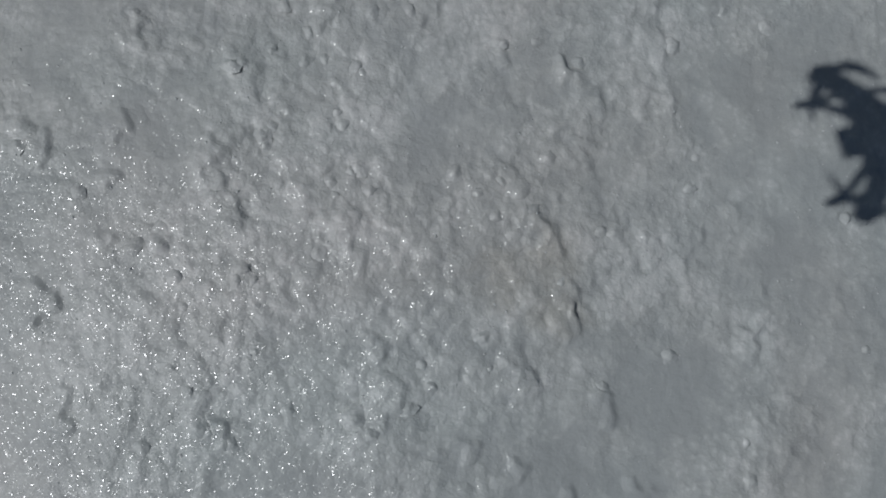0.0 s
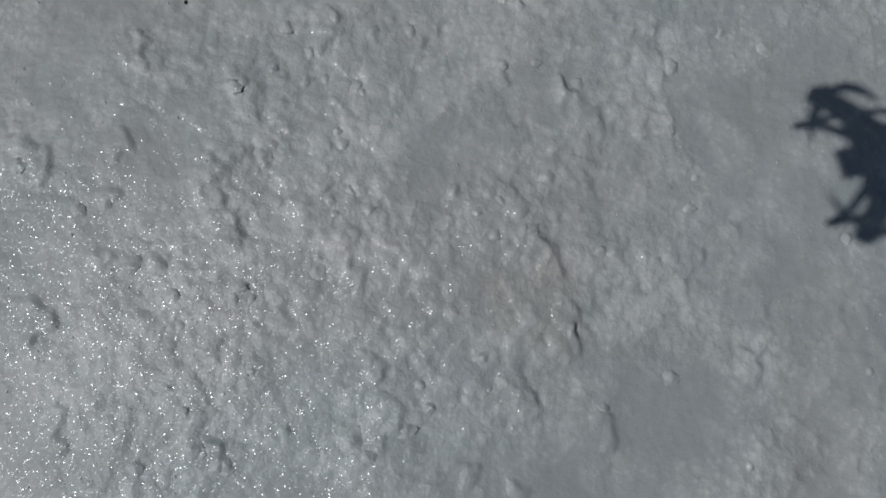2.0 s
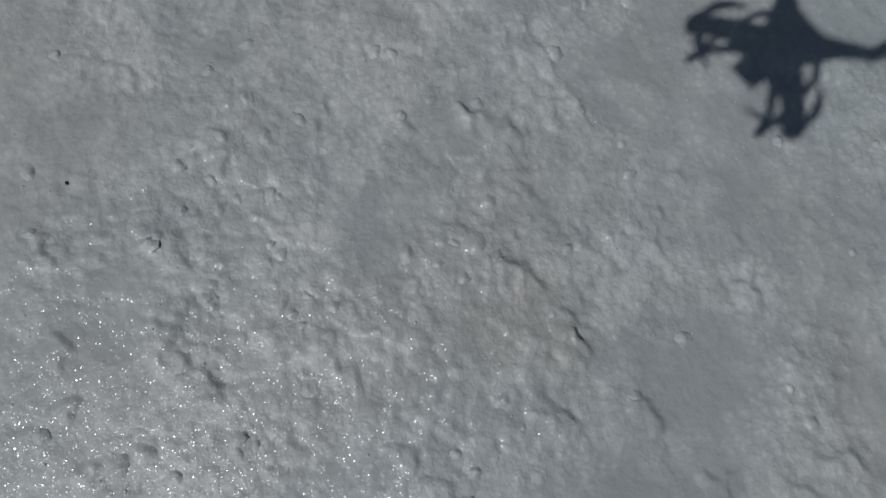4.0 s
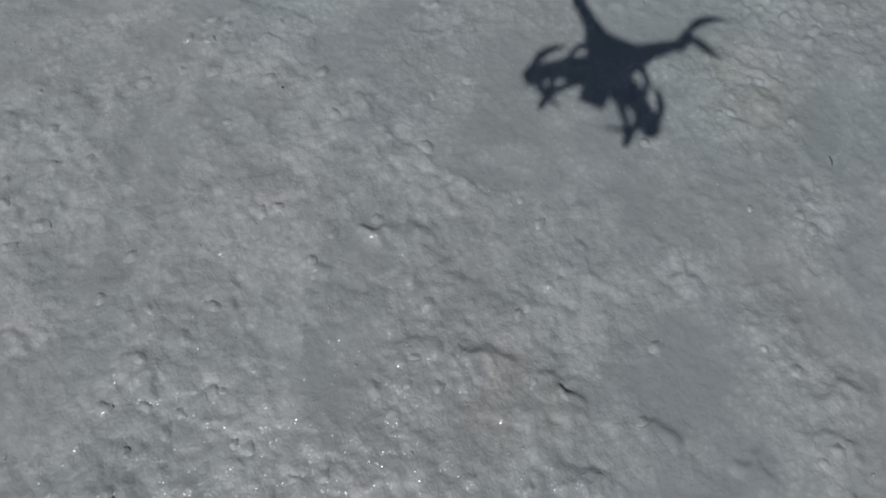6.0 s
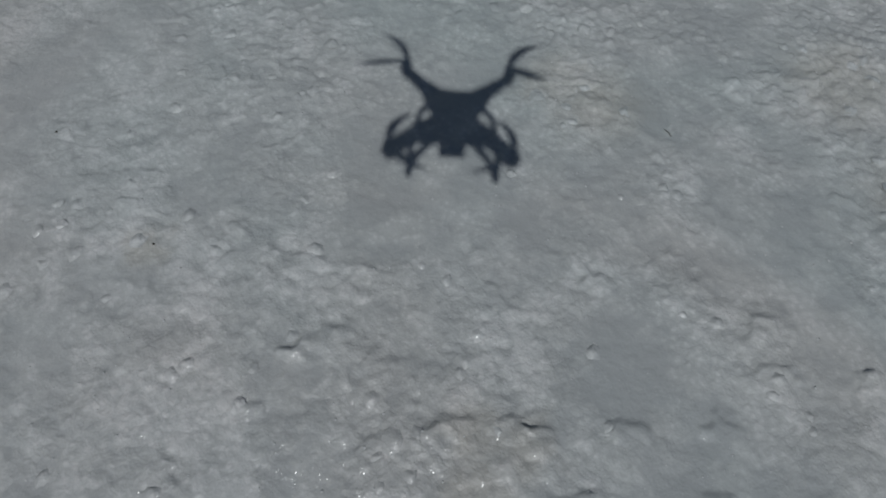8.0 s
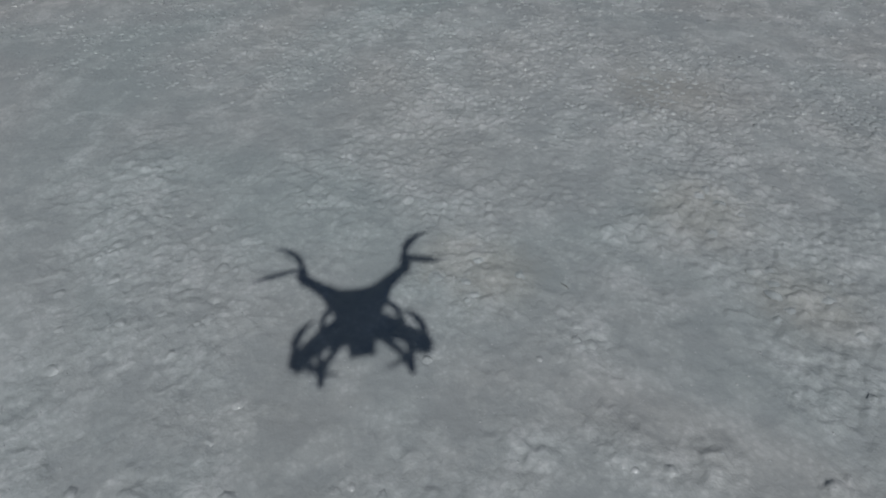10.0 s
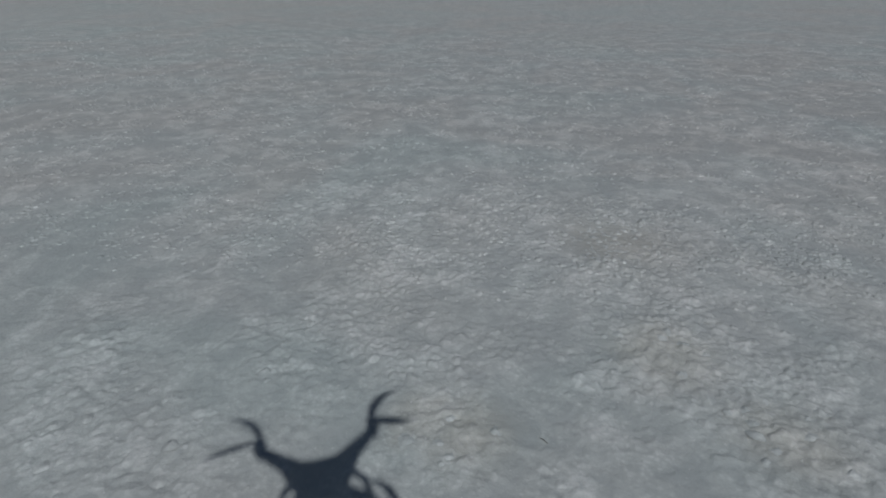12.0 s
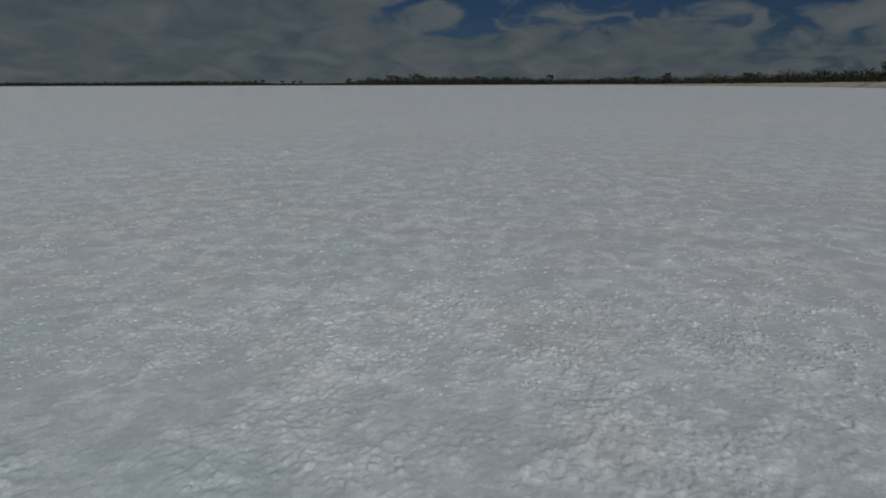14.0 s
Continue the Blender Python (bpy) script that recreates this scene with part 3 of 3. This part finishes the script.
def build_scrub():
    """Uncounted bushes and low trees packed along the shore."""
    rng = random.Random(77)
    verts, faces = [], []
    for b10 in range(-460, 520, 2):
        b = b10 / 10 + rng.uniform(-0.1, 0.1)
        tall = float(np.interp(b, [-46, -33, -28, -22, -18.5, -12.5, -10.5, -2, 4, 10, 16, 20, 24, 28, 33, 37, 52],
                               [11, 9, 13, 10, 3.2, 3.4, 8.5, 10.5, 9.5, 6.6, 6.2, 5.2, 4.7, 4.0, 3.3, 2.9, 3.0]))
        for layer in range(3):
            r = shore_distance(b) + rng.uniform(17, 22) + layer * 12
            px, py = polar(b + rng.uniform(-0.1, 0.1), r)
            hgt = tall * rng.uniform(0.6, 1.0) * (1 + 0.3 * noise.noise((b * 0.7, layer, 3)))
            wide = max(hgt * rng.uniform(0.45, 0.8), r * 0.003)
            leaf_cloud(verts, faces, (px, py, bank_height(b) + hgt * 0.40), (wide, wide, hgt * 0.62), 70, max(0.10 * hgt, 0.0010 * r), rng)
    ob = new("shore_scrub", mesh_of("shore_scrub", verts, faces, SCRUB_LEAVES))
    tagged(ob, "dense dark olive scrub and low trees lining the shore", "scrub", kind="stuff")


build_scrub()


# ---- the hovering camera drone that throws the shadow ----
def rounded_box(sx, sy, sz, bevel, segments=3):
    bm = bmesh.new()
    bmesh.ops.create_cube(bm, size=1.0)
    bmesh.ops.scale(bm, vec=(sx, sy, sz), verts=bm.verts)
    bmesh.ops.bevel(bm, geom=bm.edges[:], offset=bevel, segments=segments, profile=0.6, affect="EDGES")
    return bm


def rod(points, radii, sides=10):
    """A bent bar through points."""
    bm = bmesh.new()
    rings = []
    pts = [Vector(p) for p in points]
    for k, p in enumerate(pts):
        way = (pts[min(k + 1, len(pts) - 1)] - pts[max(k - 1, 0)]).normalized()
        side = way.orthogonal().normalized() if abs(way.z) > 0.99 else way.cross(Vector((0, 0, 1))).normalized()
        up = side.cross(way)
        rings.append([bm.verts.new(p + radii[k] * (math.cos(2 * math.pi * q / sides) * side + math.sin(2 * math.pi * q / sides) * up)) for q in range(sides)])
    for a, b in zip(rings, rings[1:]):
        for q in range(sides):
            bm.faces.new((a[q], a[(q + 1) % sides], b[(q + 1) % sides], b[q]))
    bm.faces.new(rings[0][::-1])
    bm.faces.new(rings[-1])
    return bm


def disc(r, h, x, y, z, sides=24, bevel=0.002):
    bm = bmesh.new()
    bmesh.ops.create_cone(bm, cap_ends=True, segments=sides, radius1=r, radius2=r * 0.92, depth=h)
    if bevel:
        rim = [e for e in bm.edges if len(e.link_faces) == 2 and any(len(f.verts) > 4 for f in e.link_faces)]
        bmesh.ops.bevel(bm, geom=rim, offset=bevel, segments=2, affect="EDGES")
    bmesh.ops.translate(bm, vec=(x, y, z), verts=bm.verts)
    return bm


def blade(x, y, z, start, bend, length):
    """A thin tapered propeller blade, swept along its length."""
    bm = bmesh.new()
    rows, p, turn = [], Vector((x, y, z)), start
    count = 12
    for k in range(count + 1):
        t = k / count
        way = Vector((math.cos(radians(turn)), math.sin(radians(turn)), 0))
        side = Vector((-way.y, way.x, 0))
        chord = 0.0145 * (0.45 + 1.1 * math.sin(math.pi * min(1, 0.12 + 0.75 * t))) * (1 - 0.75 * t ** 3)
        twist = 0.35 * (1 - t)
        rows.append([bm.verts.new(p + side * chord * s + Vector((0, 0, chord * s * twist + dz))) for s, dz in ((-0.5, 0.0), (0.0, 0.0012), (0.5, 0.0), (0.0, -0.0008))])
        p = p + way * length / count
        turn += bend / count
    for a, b in zip(rows, rows[1:]):
        for q in range(4):
            bm.faces.new((a[q], a[(q + 1) % 4], b[(q + 1) % 4], b[q]))
    bm.faces.new(rows[0][::-1])
    bm.faces.new(rows[-1])
    return bm


def build_drone():
    top = tagged(new("drone"), "white plastic quadcopter camera drone hovering over the salt", "drone")
    hull = bmesh.new()
    bmesh.ops.create_uvsphere(hull, u_segments=40, v_segments=20, radius=1.0)
    for v in hull.verts:
        t = math.atan2(v.co.y, v.co.x)
        lobe = 0.073 + 0.024 * math.cos(4 * (t - math.pi / 4)) * (1 - abs(v.co.z)) + 0.012 * abs(math.sin(t)) ** 3
        v.co = Vector((v.co.x * lobe, v.co.y * lobe, v.co.z * (0.040 if v.co.z > 0 else 0.034)))
    shell = part("shell", hull, SHELL, top)
    part("battery", rounded_box(0.062, 0.10, 0.036, 0.006), SHELL, top, "white battery block with rounded edges").location = (0, -0.055, -0.004)
    for n, (sx, sy) in enumerate(((1, 1), (-1, 1), (-1, -1), (1, -1))):
        mx, my = (0.131 if sy > 0 else 0.146) * sx, (0.131 if sy > 0 else 0.128) * sy
        arm = part("arm", rod([(0.045 * sx, 0.045 * sy, 0.0), (0.6 * mx, (0.64 if sy > 0 else 0.50) * my, 0.004), (0.85 * mx, (0.86 if sy > 0 else 0.76) * my, 0.006), (mx, my, 0.006)],
                              [0.030, 0.018, 0.014, 0.015] if sy > 0 else [0.034, 0.023, 0.020, 0.018]), SHELL, top)
        part("motor", disc(0.0145, 0.022, mx, my, 0.030), METAL, arm, "silver brushless motor")
        part("stripe", disc(0.0165, 0.006, mx, my, 0.016), DARK_PLASTIC, arm)
        prop = part("propeller", disc(0.008, 0.012, mx, my, 0.046, 16, 0.001), DARK_PLASTIC, top, "grey two-bladed propeller")
        # start and sweep of the two blades, in degrees
        for turn, bend, span in {(1, 1): ((82, -78, 0.125), (-24, 10, 0.11)), (-1, 1): ((96, 76, 0.125), (188, 10, 0.13)),
                                 (-1, -1): ((-58, 50, 0.125), (96, -78, 0.11)), (1, -1): ((238, -50, 0.125), (84, 78, 0.11))}[(sx, sy)]:
            part("blade", blade(mx, my, 0.046, turn, bend, span), DARK_PLASTIC, prop)
    for sx in (1, -1):
        leg = [(0.052 * sx, 0.062, -0.02), (0.086 * sx, 0.066, -0.07), (0.098 * sx, 0.060, -0.135), (0.100 * sx, 0.045, -0.148),
               (0.100 * sx, -0.045, -0.148), (0.098 * sx, -0.060, -0.135), (0.086 * sx, -0.066, -0.07), (0.052 * sx, -0.062, -0.02)]
        gear = part("landing_leg", rod(leg, [0.010, 0.0075, 0.0065, 0.0065, 0.0065, 0.0065, 0.0075, 0.010]), SHELL, top)
        part("skid_pad", rod([(0.100 * sx, -0.035, -0.1535), (0.100 * sx, 0.035, -0.1535)], [0.004, 0.004], 8), DARK_PLASTIC, gear)
    part("gimbal_plate", rounded_box(0.075, 0.075, 0.006, 0.002), DARK_PLASTIC, top).location = (0, 0.02, -0.045)
    part("gimbal_arm", rod([(0.028, 0.02, -0.048), (0.030, 0.02, -0.075), (0.022, 0.03, -0.092)], [0.006, 0.006, 0.005]), METAL, top)
    ball = part("camera_head", rounded_box(0.042, 0.040, 0.038, 0.010), METAL, top, "grey camera head under the drone")
    ball.location = (0, 0.030, -0.088)
    part("lens", disc(0.013, 0.012, 0, 0, 0), GLASS, ball, "dark glass camera lens").matrix_basis = pose(0, 0.022, 0, -90, 0, 0)
    return top


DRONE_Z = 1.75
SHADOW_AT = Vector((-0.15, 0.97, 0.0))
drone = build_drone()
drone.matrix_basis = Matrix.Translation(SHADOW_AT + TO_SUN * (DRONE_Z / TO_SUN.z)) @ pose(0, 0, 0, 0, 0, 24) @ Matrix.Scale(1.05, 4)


# ---- small loose things on the crust ----
def lay_seed(x, y, size, turn):
    bm = bmesh.new()
    bmesh.ops.create_icosphere(bm, subdivisions=3, radius=1.0)
    for v in bm.verts:
        k = 1 + 0.18 * noise.noise(v.co * 2.1 + Vector((x, y, 0)) * 9)
        v.co = Vector((v.co.x * size * k, v.co.y * size * 0.75 * k, v.co.z * size * 0.6 * k))
    me = bpy.data.meshes.new("seed")
    bm.to_mesh(me)
    bm.free()
    me.materials.append(SEED)
    ob = new("seed", me)
    ob.matrix_basis = pose(x, y, float(height_at(x, y)[0]) + size * 0.35, 0, 0, turn)
    tagged(ob, "small dark brown seed lying on white salt", "seed", "loose seeds")


for seed_spot in ((-0.19, -0.51, 0.0045, 20), (-0.965, 0.45, 0.003, 70), (-0.555, 0.33, 0.003, 0)):
    lay_seed(*seed_spot)

twig_bm = rod([(0, -0.013, 0.0012), (0.0015, 0.0, 0.003), (0, 0.013, 0.0012)], [0.0007, 0.0010, 0.0006], 6)
twig = part("twig", twig_bm, SEED, None)
twig.matrix_basis = pose(0.34, 1.18, float(height_at(0.34, 1.18)[0]), 0, 0, 55)
tagged(twig, "thin dark twig lying on white salt", "twig")


def build_crystals():
    """Glittering loose salt grains strewn over the crust."""
    rng = np.random.default_rng(5)
    count = 7000
    x, y = rng.uniform(-1.45, 1.65, count), rng.uniform(-0.92, 2.65, count)
    far = 4500
    u = rng.uniform(0, 1, far)
    y = np.r_[y, 2.65 + 7.0 * u ** 1.6]
    x = np.r_[x, rng.uniform(-1, 1, far) * (1.7 + (y[count:] - 2.6) * 1.0)]
    n = len(x)
    size = rng.uniform(0.0005, 0.0011, n) * rng.choice([1, 1, 1, 1, 1, 1.7, 1.7, 2.4], n)
    size[count:] *= 1.0 + (y[count:] - 2.65) * 0.25
    z = height_at(x, y) - size * 0.3
    spread = rng.choice([0.36, 0.8], n)
    tilt, turn, lean = rng.normal(0, 1, n) * spread, rng.uniform(0, 2 * math.pi, n), rng.normal(0, 1, n) * spread
    ca, sa, cb, sb, cc, sc = np.cos(tilt), np.sin(tilt), np.cos(lean), np.sin(lean), np.cos(turn), np.sin(turn)
    box = np.array([(i, j, k) for k in (-1, 1) for i, j in ((-1, -1), (1, -1), (1, 1), (-1, 1))], float)
    p = box[None] * size[:, None, None] * np.array([1, 0.8, 0.7])
    px, py, pz = p[..., 0], p[..., 1], p[..., 2]
    py, pz = py * ca[:, None] - pz * sa[:, None], py * sa[:, None] + pz * ca[:, None]
    px, pz = px * cb[:, None] + pz * sb[:, None], -px * sb[:, None] + pz * cb[:, None]
    px, py = px * cc[:, None] - py * sc[:, None], px * sc[:, None] + py * cc[:, None]
    co = np.stack([px + x[:, None], py + y[:, None], pz + z[:, None]], -1).reshape(-1, 3).astype(np.float32)
    sides = np.array([(4, 5, 6, 7), (0, 1, 5, 4), (1, 2, 6, 5), (2, 3, 7, 6), (3, 0, 4, 7)])
    quads = (sides[None] + 8 * np.arange(n)[:, None, None]).reshape(-1, 4).astype(np.int32)
    me = bpy.data.meshes.new("salt_crystals")
    me.vertices.add(len(co))
    me.vertices.foreach_set("co", co.ravel())
    me.loops.add(quads.size)
    me.loops.foreach_set("vertex_index", quads.ravel())
    me.polygons.add(len(quads))
    me.polygons.foreach_set("loop_start", np.arange(0, quads.size, 4, dtype=np.int32))
    me.update()
    me.materials.append(CRYSTAL)
    tagged(new("salt_crystals", me), "tiny glittering clear salt grains strewn over the crust", "salt crystals", kind="stuff")


build_crystals()


def build_popcorn():
    """Small rounded lumps of salt, crowded where the crust is crumbly."""
    rng = np.random.default_rng(31)
    tries = 90000
    y = 1.7 + 9.0 * rng.uniform(0, 1, tries) ** 1.7
    x = 0.25 + rng.uniform(-1, 1, tries) * (0.6 + 0.95 * y)
    knot = 0.45 + 1.0 * gradient_noise(x * 2.6, y * 2.6, 92) + 0.9 * gradient_noise(x * 9.0, y * 9.0, 91)
    keep = np.flatnonzero(rng.uniform(0.0, 1.2, tries) < np.clip(knot, 0, 1) * smooth(1.7, 2.3, y) * smooth(10.7, 6.0, y))[:20000]
    x, y = x[keep], y[keep]
    size = (0.007 + 0.012 * rng.uniform(0, 1, len(x)) ** 2) * (0.7 + y / 8)
    n = len(x)
    z = height_at(x, y) - 0.05 * size
    sides = 7
    t = np.arange(sides) * 2 * math.pi / sides
    shape = []
    for radius, up in ((1.08, -0.40), (0.88, 0.12), (0.50, 0.36)):
        shape.append(np.stack([radius * np.cos(t), radius * np.sin(t), np.full(sides, up)], -1))
    shape = np.concatenate(shape + [np.array([[0.0, 0.0, 0.42]])])
    count = len(shape)
    wobble = 1 + np.clip(rng.normal(0, 0.15, (n, count)), -0.3, 0.3)
    p = shape[None] * wobble[..., None] * size[:, None, None]
    p[..., 2] *= rng.uniform(0.35, 0.75, n)[:, None]
    turn, thin = rng.uniform(0, 2 * math.pi, n)[:, None], rng.uniform(0.65, 1.0, n)[:, None]
    px, py = p[..., 0], p[..., 1] * thin
    co = np.stack([px * np.cos(turn) - py * np.sin(turn) + x[:, None], px * np.sin(turn) + py * np.cos(turn) + y[:, None], p[..., 2] + z[:, None]], -1)
    quads, caps = [], []
    for k in range(sides):
        m = (k + 1) % sides
        quads += [(k, m, sides + m, sides + k), (sides + k, sides + m, 2 * sides + m, 2 * sides + k)]
        caps.append((2 * sides + k, 2 * sides + m, 3 * sides))
    base = count * np.arange(n)[:, None, None]
    quads, caps = (np.array(quads)[None] + base).reshape(-1, 4), (np.array(caps)[None] + base).reshape(-1, 3)
    me = bpy.data.meshes.new("salt_popcorn")
    me.vertices.add(n * count)
    me.vertices.foreach_set("co", co.reshape(-1).astype(np.float32))
    corners = np.r_[quads.ravel(), caps.ravel()].astype(np.int32)
    starts = np.r_[np.arange(len(quads)) * 4, quads.size + np.arange(len(caps)) * 3].astype(np.int32)
    me.loops.add(len(corners))
    me.loops.foreach_set("vertex_index", corners)
    me.polygons.add(len(starts))
    me.polygons.foreach_set("loop_start", starts)
    me.polygons.foreach_set("use_smooth", np.ones(len(starts), dtype=bool))
    me.update()
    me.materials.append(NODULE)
    tagged(new("salt_popcorn", me), "crumbly white rounded lumps of dried salt on the crust", "salt lumps", kind="stuff")


build_popcorn()


# ---- salt nodules grown on the crust ----
def nodule_mesh(seed):
    """A low lump of salt that runs out into the crust, with no overhang."""
    bm = bmesh.new()
    sides, last = 9, None
    peak = bm.verts.new((0, 0, 0.34))
    for r in (0.34, 0.66, 0.98, 1.35):
        row = []
        for q in range(sides):
            t = 2 * math.pi * (q + 0.5 * (r > 0.5)) / sides
            x, y = r * math.cos(t), r * math.sin(t)
            uneven = 1 + 0.35 * noise.noise((x * 1.6 + seed * 5.1, y * 1.6, 0)) + 0.25 * noise.noise((x * 3.6, y * 3.6, seed * 3.7))
            row.append(bm.verts.new((x * uneven, y * uneven, 0.34 * uneven * math.exp(-1.5 * r * r) - 0.06 * r * r)))
        for q in range(sides):
            n = (q + 1) % sides
            if last:
                bm.faces.new((last[q], row[q], row[n], last[n]))
            else:
                bm.faces.new((peak, row[q], row[n]))
        last = row
    me = bpy.data.meshes.new("salt_nodule")
    bm.normal_update()
    bm.to_mesh(me)
    bm.free()
    me.materials.append(NODULE)
    me.polygons.foreach_set("use_smooth", [True] * len(me.polygons))
    return me


def build_nodules():
    rng = np.random.default_rng(9)
    shapes = [nodule_mesh(k) for k in range(9)]
    x, y = rng.uniform(-0.95, 1.25, 2600), rng.uniform(-0.8, 2.2, 2600)
    mask = crumb_mask(x, y)
    keep = np.flatnonzero(rng.uniform(0.25, 1.2, 2600) < mask)[:290]
    z = height_at(x[keep], y[keep])
    for n, k in enumerate(keep):
        ob = new("salt_nodule", shapes[n % 9])
        s = float(rng.uniform(0.009, 0.021))
        ob.matrix_basis = pose(x[k], y[k], float(z[n]) - 0.03 * s, rng.normal(0, 4), rng.normal(0, 4), rng.uniform(0, 360)) @ Matrix.Diagonal((s, s * 0.85, s, 1))
        ob.parent = ground


build_nodules()
